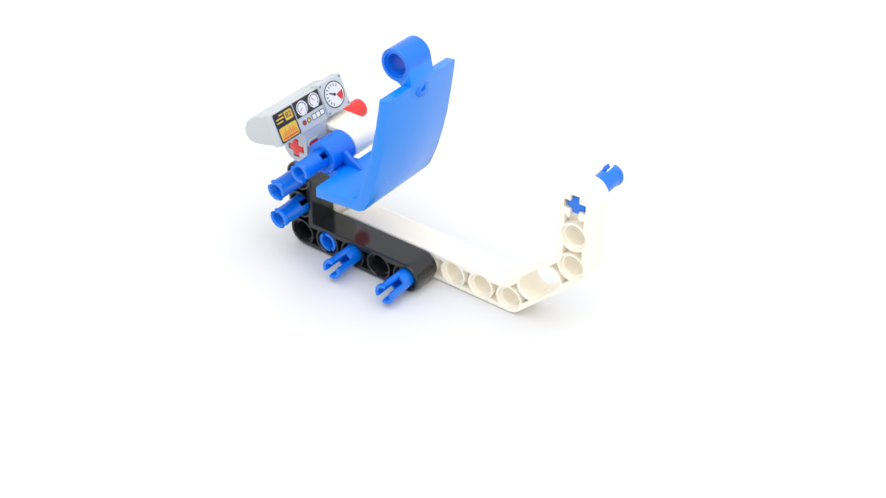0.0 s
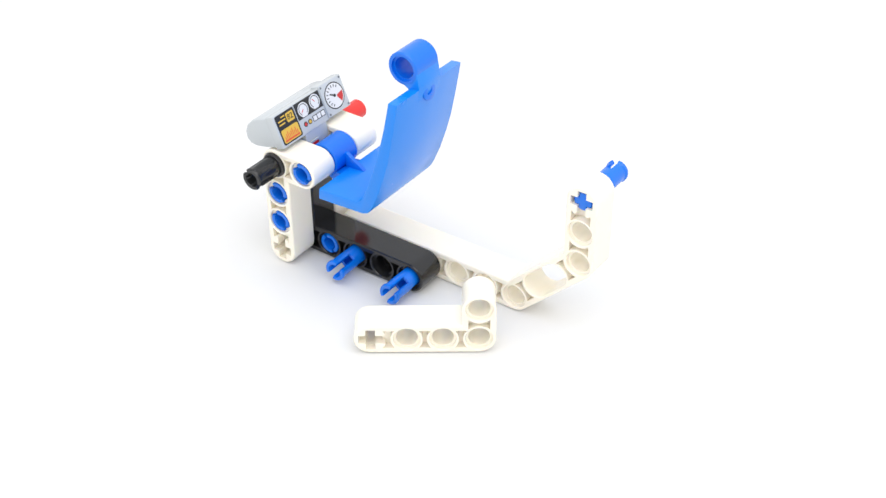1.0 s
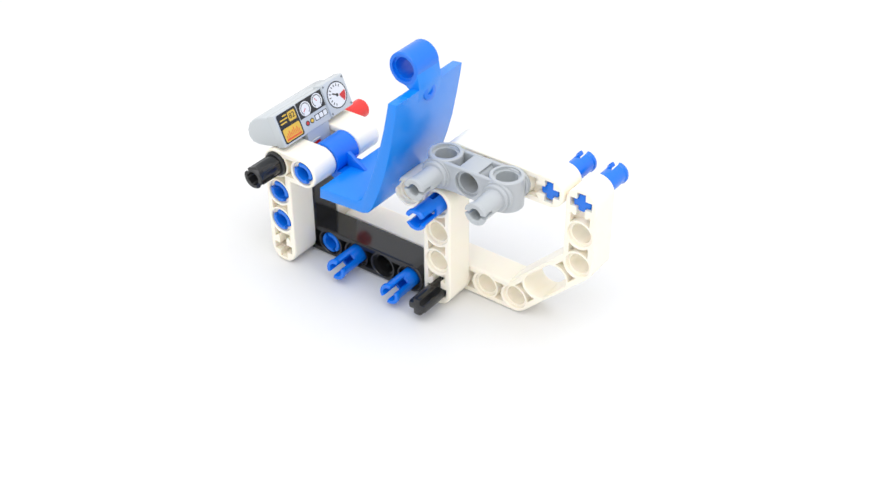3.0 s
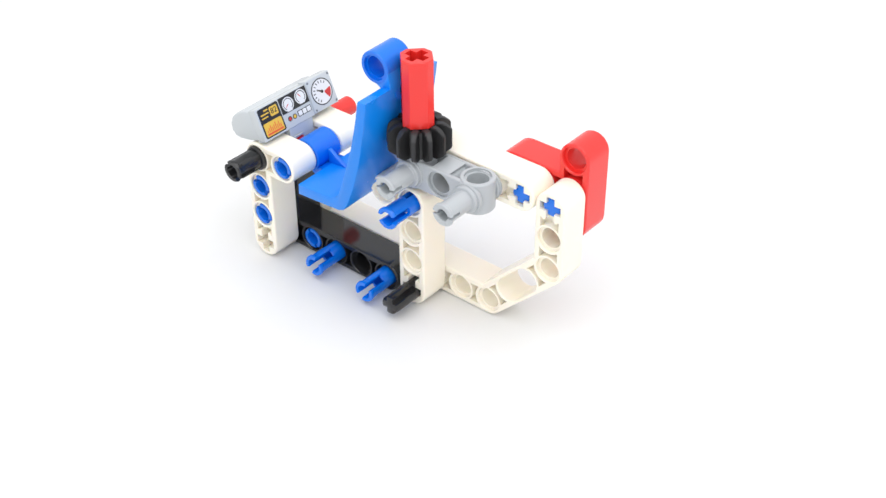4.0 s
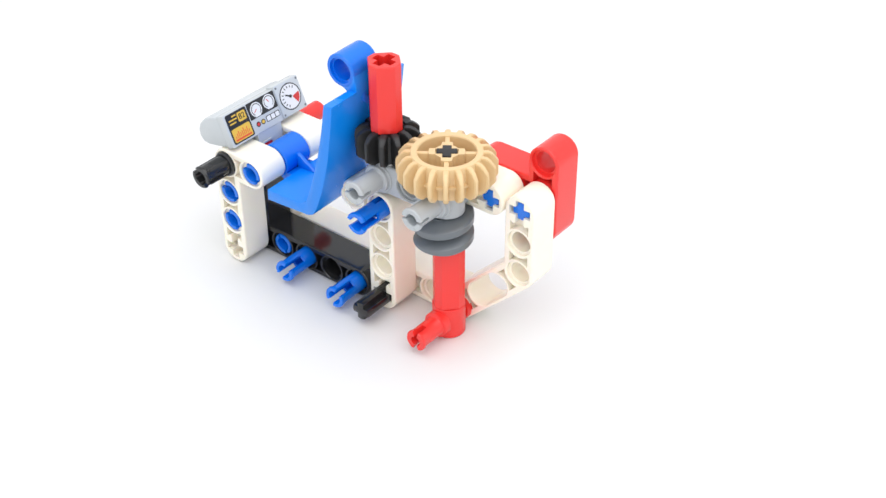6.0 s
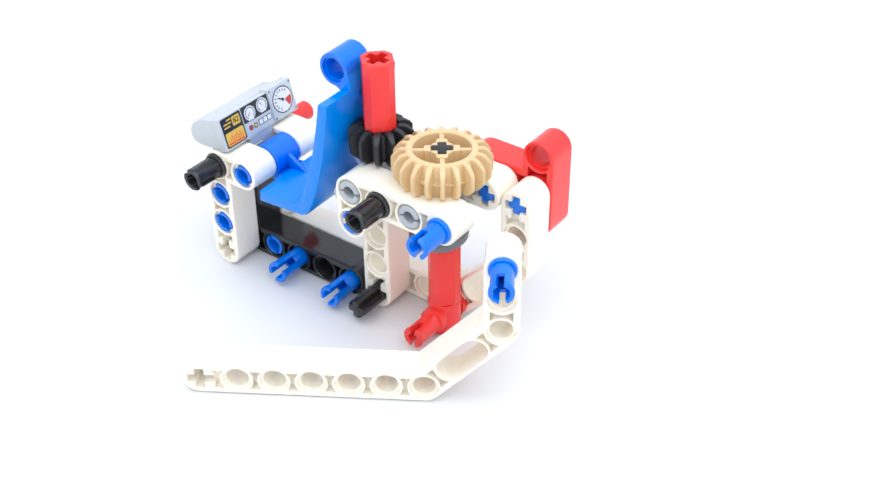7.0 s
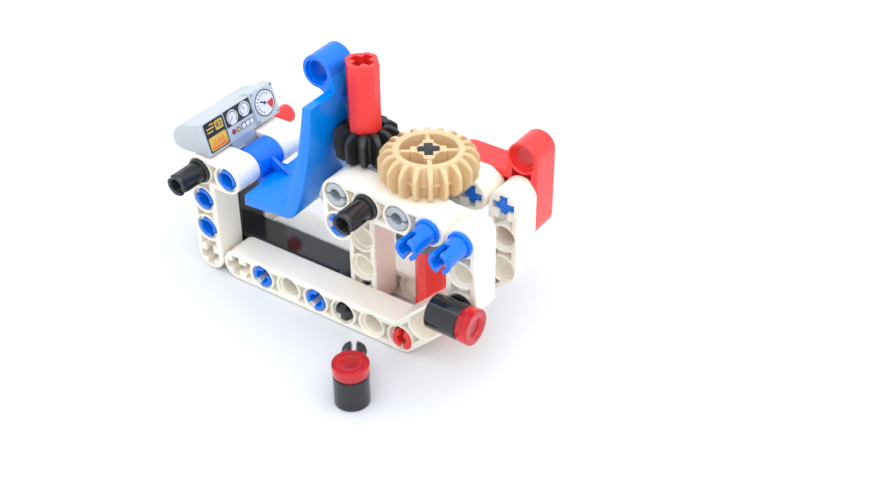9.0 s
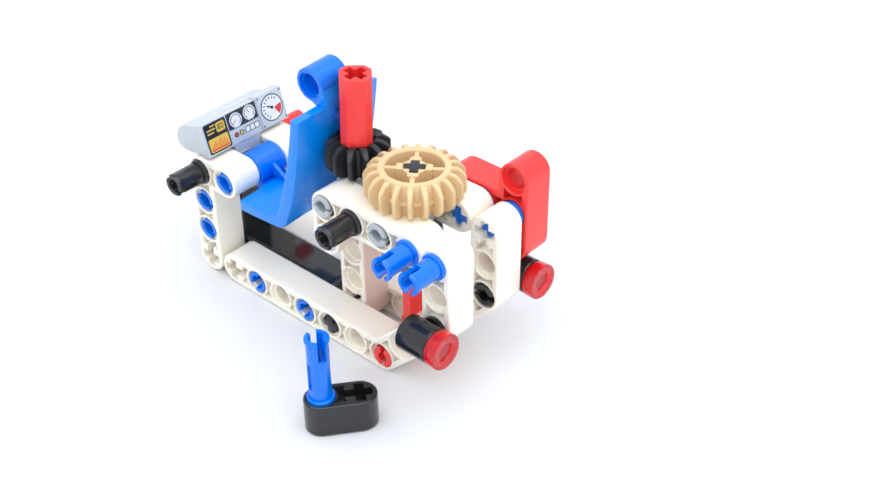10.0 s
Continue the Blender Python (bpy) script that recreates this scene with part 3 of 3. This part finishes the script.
def worm():
    """A short screw gear, axis z, from z = -0.41 to 0.48."""
    o = thing("worm_gear", "dark grey plastic worm gear with a spiral thread", "gear")
    bm = bmesh.new()
    a, b = ring(bm, [(x, y, -0.40) for x, y in circle(0, 0, 0.42, 40)]), ring(bm, [(x, y, 0.47) for x, y in circle(0, 0, 0.42, 40)])
    ca, cb = ring(bm, [(x, y, -0.40) for x, y in cross(0, 0, 0.29, 0.11)]), ring(bm, [(x, y, 0.47) for x, y in cross(0, 0, 0.29, 0.11)])
    bridge(bm, a, b), bridge(bm, ca, cb)
    fill(bm, [a, ca]), fill(bm, [b, cb])
    part("core", bm, DARK_GREY, o)
    bm = bmesh.new()
    n, pitch, cols = 40, 0.55, []
    for i in range(int(2.66 * n)):
        turns = i / n - 2.21
        a, z = 2 * math.pi * turns - radians(46), 0.52 + pitch * turns
        sec = [(0.36, -0.27), (0.79, -0.13), (0.83, -0.09), (0.83, 0.09), (0.79, 0.13), (0.36, 0.27)]
        cols.append([bm.verts.new((q * math.cos(a), q * math.sin(a), z + dz)) for q, dz in sec])
    for c0, c1 in zip(cols, cols[1:]):
        for j in range(6):
            bm.faces.new((c0[j], c0[(j + 1) % 6], c1[(j + 1) % 6], c1[j]))
    bm.faces.new(cols[0]), bm.faces.new(cols[-1])
    for z, up in ((0.478, 1), (-0.41, -1)):          # both ends of the thread are cut off flat
        bmesh.ops.bisect_plane(bm, geom=bm.verts[:] + bm.edges[:] + bm.faces[:], plane_co=(0, 0, z), plane_no=(0, 0, up), clear_outer=True)
        bmesh.ops.holes_fill(bm, edges=[e for e in bm.edges if e.is_boundary], sides=0)
    part("thread", bm, DARK_GREY, o)
    return o


def lamp_holder():
    """Upright tube from z = 0 to 1 with a pin along y at its middle."""
    o = thing("lamp_holder", "glossy black plastic tube with a side pin", "lamp holder", "lamp holders")
    part("tube", lathe([(0.02, 0.0), (0.46, 0.0), (0.49, 0.03), (0.49, 0.91), (0.47, 0.94), (0.37, 0.94), (0.36, 0.90), (0.36, 0.3), (0.02, 0.3)], n=36, axis="z"), BLACK, o)
    pin = part("pin", lathe([(0.16, 0.4), (0.39, 0.4), (0.39, 0.60), (0.30, 0.63), (0.30, 1.05), (0.16, 1.05)], n=24), BLACK, o, m=at(0, 0, 0.5))
    for k in range(2):
        pr = [(0.18, 1.03), (0.30, 1.03), (0.30, 1.36), (0.345, 1.40), (0.345, 1.46), (0.32, 1.49), (0.18, 1.49)]
        part("prong", lathe(pr, 15 + 180 * k + 90, 165 + 180 * k + 90, 10), BLACK, pin)
    return o


def stud_plug():
    prof = [(0.19, 0.35), (0.355, 0.35), (0.355, 0.92), (0.42, 0.945), (0.42, 1.04), (0.39, 1.07), (0.31, 1.08), (0.30, 1.20), (0.27, 1.225), (0.20, 1.225), (0.19, 1.20)]
    return single("stud_plug", lathe(prof, n=30, axis="z"), PANEL_GREY, "pale grey plastic plug with a hollow stud in the tube", "plug", "stud plugs")


def lamp_lens():
    o = thing("lamp_lens", "clear red plastic round cap on the black tube", "lamp lens", "lamp lenses")
    part("cap", lathe([(0.425, 0.95), (0.45, 0.95), (0.45, 0.99), (0.495, 1.01), (0.505, 1.03), (0.505, 1.30), (0.485, 1.325), (0.32, 1.33), (0.27, 1.31), (0.235, 1.245), (0.02, 1.24), (0.02, 1.228), (0.31, 1.228), (0.315, 1.085), (0.425, 1.075)], n=40, axis="z"), LENS, o)
    return o


# ---------------------------------------------------------------- where the model stands: seconds, x, y in modules, turn in degrees
STANDS = [(0.0, -4.319, 34.156, -37.25), (0.7, -4.275, 34.061, -35.40), (1.8, -4.223, 34.116, -36.31), (3.2, -4.512, 34.378, -38.46),
          (3.9, -4.753, 34.401, -39.87), (4.9, -5.103, 34.209, -37.27), (5.4, -5.382, 34.431, -39.24), (5.6, -5.644, 34.102, -38.88),
          (6.4, -5.931, 34.025, -36.51), (7.4, -6.049, 33.679, -36.26), (8.7, -6.404, 33.787, -34.61), (9.1, -6.278, 33.652, -41.65)]
ON_MODEL = "model"


def stand(t):
    s = [r for r in STANDS if r[0] <= t + 1e-6][-1]
    return at(s[1], s[2], 0.5, 0, 0, s[3])


def put(ob, on_model, *stages):
    """A piece with its place on the model, and its stages: seconds, ON_MODEL or a frame on the card, and a small shift on the model."""
    ITEMS.append((ob, on_model, stages or ((0.0, ON_MODEL),)))
    return ob


PARKED = [0]


def waiting(local, turn=None, height=None):
    """A frame that lays a piece aside on the card, out of view, until its turn comes."""
    i = PARKED[0]
    PARKED[0] += 1
    spot = (44 + 5.5 * (i % 5), 14 + 6.0 * (i // 5))
    m = (turn or Matrix()) @ local
    want = Matrix.Translation((spot[0] - m.translation.x, spot[1] - m.translation.y, (0.5 if height is None else height) - m.translation.z))
    return want @ (turn or Matrix())


TURN_L = Matrix(((0, 0, -1, 0), (0, -1, 0, 0), (-1, 0, 0, 0), (0, 0, 0, 1)))        # long leg ahead, short leg down

# ---------------------------------------------------------------- on the card from the start
put(black_angle_beam(), at(0, 0.5, 0))
FLEX = at(0, 0, 0, 0, 0, -0.75)       # the rear end gives a little when the second lamp is pressed on
put(once("bent", bent_beam), at(0, 1.5, 0), (0.0, ON_MODEL), (9.1, ON_MODEL, FLEX))
put(once("angle", angle_beam), at(0, 1.5, 3))
put(once("long_pin", long_pin), at(2, 2, 0, 0, -39, 180))
put(once("long_pin", long_pin), at(4, 2, 0, 0, -36, 180))
put(once("long_pin", long_pin), at(0, 2, 1, 0, 46, 180))
put(once("long_pin", long_pin), at(0, 2, 2, 0, 55, 180))
put(once("long_pin", long_pin), at(1, 2, 3, 0, 50, 180))
put(blue_short_pin(), at(1, 1, 0))
LEANS = [(0.0, -0.5, 0), (0.7, 1.0, 0), (3.2, 1.5, 0.8), (3.9, 0.5, 1.2), (4.9, 0.0, 1.2), (5.4, -0.2, 1.2), (7.4, -0.4, 1.6), (8.7, -0.5, 1.6), (9.1, 0.6, 2.2)]   # the seat turns a little on its pin
put(seat(), at(1, 0.5, 3), *[(t, ON_MODEL, at(1, 0.5, 3, b, a, 0) @ at(-1, -0.5, -3)) for t, a, b in LEANS])
TIPS = [(0.0, 0.0), (6.4, 7.0), (9.1, 6.0)]                   # the instrument panel tips forward on its axle
put(dashboard(), at(0, 0.5, 3), *[(t, ON_MODEL, at(0, 0.5, 3, 0, a, 0) @ at(0, -0.5, -3)) for t, a in TIPS])
put(red_stop_axle(), at(0, 0, 3))
AP9 = at(9, 1, 4)
put(once("axle_pin", axle_pin), AP9, (0.0, ON_MODEL), (9.1, ON_MODEL, at(0, 0.06, 0)))

# ---------------------------------------------------------------- first angle beam, with its black pin
asm = at(0, -0.5, 3)
flat_l = Matrix(((0, 0, 1, 0.24), (-1, 0, 0, 29.19), (0, -1, 0, 0.5), (0, 0, 0, 1))) @ asm.inverted()
put(once("angle", angle_beam), asm, (0.0, waiting(asm, flat_l)), (0.1, flat_l), (0.7, ON_MODEL))
loc = at(0, -1, 3)
put(once("short_pin", short_pin), loc, (0.0, waiting(loc, flat_l, 1.0)), (0.3, flat_l), (0.7, ON_MODEL))

# ---------------------------------------------------------------- second angle beam, with a blue pin and a black axle
asm = at(5, 0.5, 3, 0, 0, 180)


def standing(x, y):
    return Matrix(((0, 0, 1, x), (0, -1, 0, y), (1, 0, 0, 0.5), (0, 0, 0, 1))) @ asm.inverted()


seq = ((1.0, standing(0.98, 29.42)), (1.2, standing(0.47, 29.53)), (1.4, standing(1.29, 28.78)), (1.8, ON_MODEL))
put(once("angle", angle_beam), asm, (0.0, waiting(asm, seq[0][1])), *seq)
loc = at(5, 2, 3, 0, 97, 180)
put(once("long_pin", long_pin), loc, (0.0, waiting(loc, seq[0][1])), *seq[1:])
loc = at(5, 0, 0)
put(black_axle_pin(), loc, (0.0, waiting(loc, seq[0][1])), *seq[2:])

# ---------------------------------------------------------------- third angle beam behind, with a blue axle pin and the grey block
asm = at(5, 1.5, 4) @ TURN_L


def leaning(x, y, turn=2.3):
    return at(x, y, 1.45, 0, 18.4, turn) @ at(-5, -1.5, -4)


seq = ((2.2, leaning(-1.45, 28.6)), (2.4, leaning(-1.66, 28.58)), (2.6, leaning(-1.56, 28.70, -2.0)), (2.9, ON_MODEL))
put(once("angle", angle_beam), asm, (0.0, waiting(asm, leaning(0, 0), 1.45)), *seq)
loc = at(8, 1, 4)
put(once("axle_pin", axle_pin), loc, (0.0, waiting(loc)), *seq[1:])
loc = at(6, 0.5, 4)
put(grey_block(), loc, (0.0, waiting(loc)), *seq[2:])

# ---------------------------------------------------------------- gear and sleeve on the grey block, red beam behind
loc = at(4.97, 0.5, 4.95)
put(gear("bevel_gear", 12, 0.53, 0.90, RUBBERY, "small matt black plastic gear with twelve teeth", False), loc, (0.0, waiting(loc)), (3.2, ON_MODEL))
loc = at(4.93, 0.5, 5.45)
put(once("sleeve", axle_sleeve), loc, (0.0, waiting(loc, None, 0.0)), (3.5, ON_MODEL), (9.1, ON_MODEL, at(5, 0.5, 5, 0, 2.0, 0) @ at(-5, -0.5, -5)))
loc = at(9, 2.5, 4)
put(tee_beam(), loc, (0.0, waiting(loc, at(0, 0, 0, 90, 0, 0))), (3.9, ON_MODEL), (7.4, ON_MODEL, at(0, -0.12, 0)), (9.1, ON_MODEL, at(0, 0.03, 0.02)))

# ---------------------------------------------------------------- the upright shaft: hub, tan axle, sleeve, worm, black axle, tan gear


def aside(x, y):
    return at(x, y, 0.5, 0, 0, -82.2) @ at(-7.07, -0.47, 0)


seq = ((4.1, aside(0.56, 28.05)), (4.3, aside(0.68, 27.95)), (4.5, aside(0.95, 28.45)), (4.9, ON_MODEL))
loc = at(7.07, 0.47, 0)
put(hub_with_pins(), loc, (0.0, waiting(loc, seq[0][1])), *seq)
loc = at(7.07, 0.47, 0, 90, 0, 0)
put(tan_axle(), loc, (0.0, waiting(loc)), *seq[1:])
loc = at(7.07, 0.47, 0.59)
put(once("sleeve", axle_sleeve), loc, (0.0, waiting(loc, None, 0.0)), *seq[2:])
loc = at(6.92, 0.44, 3.0, 0, 0, 195)
put(worm(), loc, (0.0, waiting(loc)), (5.2, at(-2.15, 28.47, 0.41) @ at(-6.92, -0.44, -3)), (5.4, ON_MODEL))
loc = at(7, 0.5, 4.0, 90, 0, 37)
put(black_axle(), loc, (0.0, waiting(loc, None, 1.6)), (5.6, ON_MODEL))
loc = at(7, 0.5, 4.92, 0, 0, 37)
put(gear("bevel_gear", 20, 0.965, 1.345, TAN, "tan plastic gear with twenty teeth and four spokes", True), loc, (0.0, waiting(loc)), (5.9, ON_MODEL))

# ---------------------------------------------------------------- fourth angle beam in front
asm = at(5, -0.5, 4) @ TURN_L


def leaning_front(x, y):
    return at(x, y, 1.45, 0, 18.4, 2.3) @ at(-5, 0.5, -4)


seq = ((6.1, leaning_front(-1.7, 28.3)), (6.4, ON_MODEL), (9.1, ON_MODEL, at(0.1, 0, 0)))
put(once("angle", angle_beam), asm, (0.0, waiting(asm, leaning_front(0, 0), 1.45)), *seq)
loc = at(6, -1, 4)
put(once("short_pin", short_pin), loc, (0.0, waiting(loc)), *seq)
loc = at(8, 0, 4, 0, 0, 180)
put(once("front_axle_pin", lambda: axle_pin(82)), loc, (0.0, waiting(loc)), *seq)

# ---------------------------------------------------------------- second bent beam in front
laid = at(-0.53, 26.92, 0.5, 0, 0, -4.2) @ at(-7, 1, 0)
asm = at(0, -0.5, 0)
put(once("bent", bent_beam), asm, (0.0, waiting(asm, laid)), (6.7, laid), (7.4, ON_MODEL))
loc = at(9, 0, 4, 0, 0, 180)
put(once("front_axle_pin", lambda: axle_pin(82)), loc, (0.0, waiting(loc)), (7.0, laid), (7.4, ON_MODEL))

# ---------------------------------------------------------------- two rear lamps
near = Matrix(((0, 0, 1, 8.5), (0, 1, 0, -1.5), (-1, 0, 0, 2), (0, 0, 0, 1)))
far = Matrix(((0, 0, 1, 8.5), (0, -1, 0, 2.5), (1, 0, 0, 2), (0, 0, 0, 1)))


def upright(place, x, y, turn):
    return at(x, y, 0, 0, 0, turn) @ place.inverted()


seq = ((7.8, upright(near, -1.81, 26.8, 30)), (8.0, upright(near, -1.64, 26.85, 15)), (8.2, upright(near, -1.66, 26.95, 4)), (8.4, upright(near, -1.77, 26.95, 0)), (8.7, ON_MODEL))
for build, key, first in ((lamp_holder, "holder", 0), (stud_plug, "plug", 1), (lamp_lens, "lens", 2)):
    put(once(key, build), near, (0.0, waiting(near, upright(near, 0, 0, 0), 0.0)), *seq[first:])
seq = ((8.4, upright(far, -3.17, 27.18, 0)), (8.7, upright(far, -2.44, 27.04, 0)), (9.1, ON_MODEL, FLEX))
for build, key in ((lamp_holder, "holder"), (stud_plug, "plug"), (lamp_lens, "lens")):
    put(once(key, build), far, (0.0, waiting(far, upright(far, 0, 0, 0), 0.0)), *seq)

# ---------------------------------------------------------------- short black beam with an upright blue pin
lying = at(0, 0, 0, 90, 0, 0)
first, then = at(-3.63, 26.13, 0.5, 0, 0, -2), at(-3.16, 26.09, 0.5, 0, 0, 10)
put(short_beam(), lying, (0.0, waiting(lying)), (9.5, first), (9.7, then))
loc = at(0, 0, -0.5, 90, 0, 0) @ at(0, 0, 0, 0, 20, 0)
put(once("long_pin", long_pin), loc, (0.0, waiting(loc, None, 0.0)), (9.7, then))


def motions():
    """Every change is a jump between two pictures of the stop-motion; big turns take two or three steps."""
    for ob, local, stages in ITEMS:
        legs = []
        for k, (t0, where, *nudge) in enumerate(stages):
            here = nudge[0] @ local if nudge else local
            t1 = stages[k + 1][0] if k + 1 < len(stages) else 11.0
            if where == ON_MODEL:
                legs.append((t0, stand(t0) @ here))
                legs += [(s[0], stand(s[0]) @ here) for s in STANDS if t0 < s[0] < t1]
            else:
                legs.append((t0, where @ here))
        rows = [(0.0, legs[0][1])]
        for (ta, a), (tb, b) in zip(legs, legs[1:]):
            qa, qb = a.to_quaternion(), b.to_quaternion()
            turn = math.degrees(qa.rotation_difference(qb).angle)
            turn = min(turn, 360 - turn)
            n = 1 if turn < 75 else 2 if turn < 150 else 3
            for i in range(n + 1):
                t = tb - (n - i) / FPS
                if i == 0 and t <= rows[-1][0] + 0.5 / FPS:
                    continue
                k = i / n
                m = Matrix.Translation(a.translation.lerp(b.translation, k)) @ qa.slerp(qb, k).to_matrix().to_4x4()
                rows.append((t, m))
        rows.append((10.0, legs[-1][1]))
        walk(ob, [(t, mods(m)) for t, m in rows])


motions()
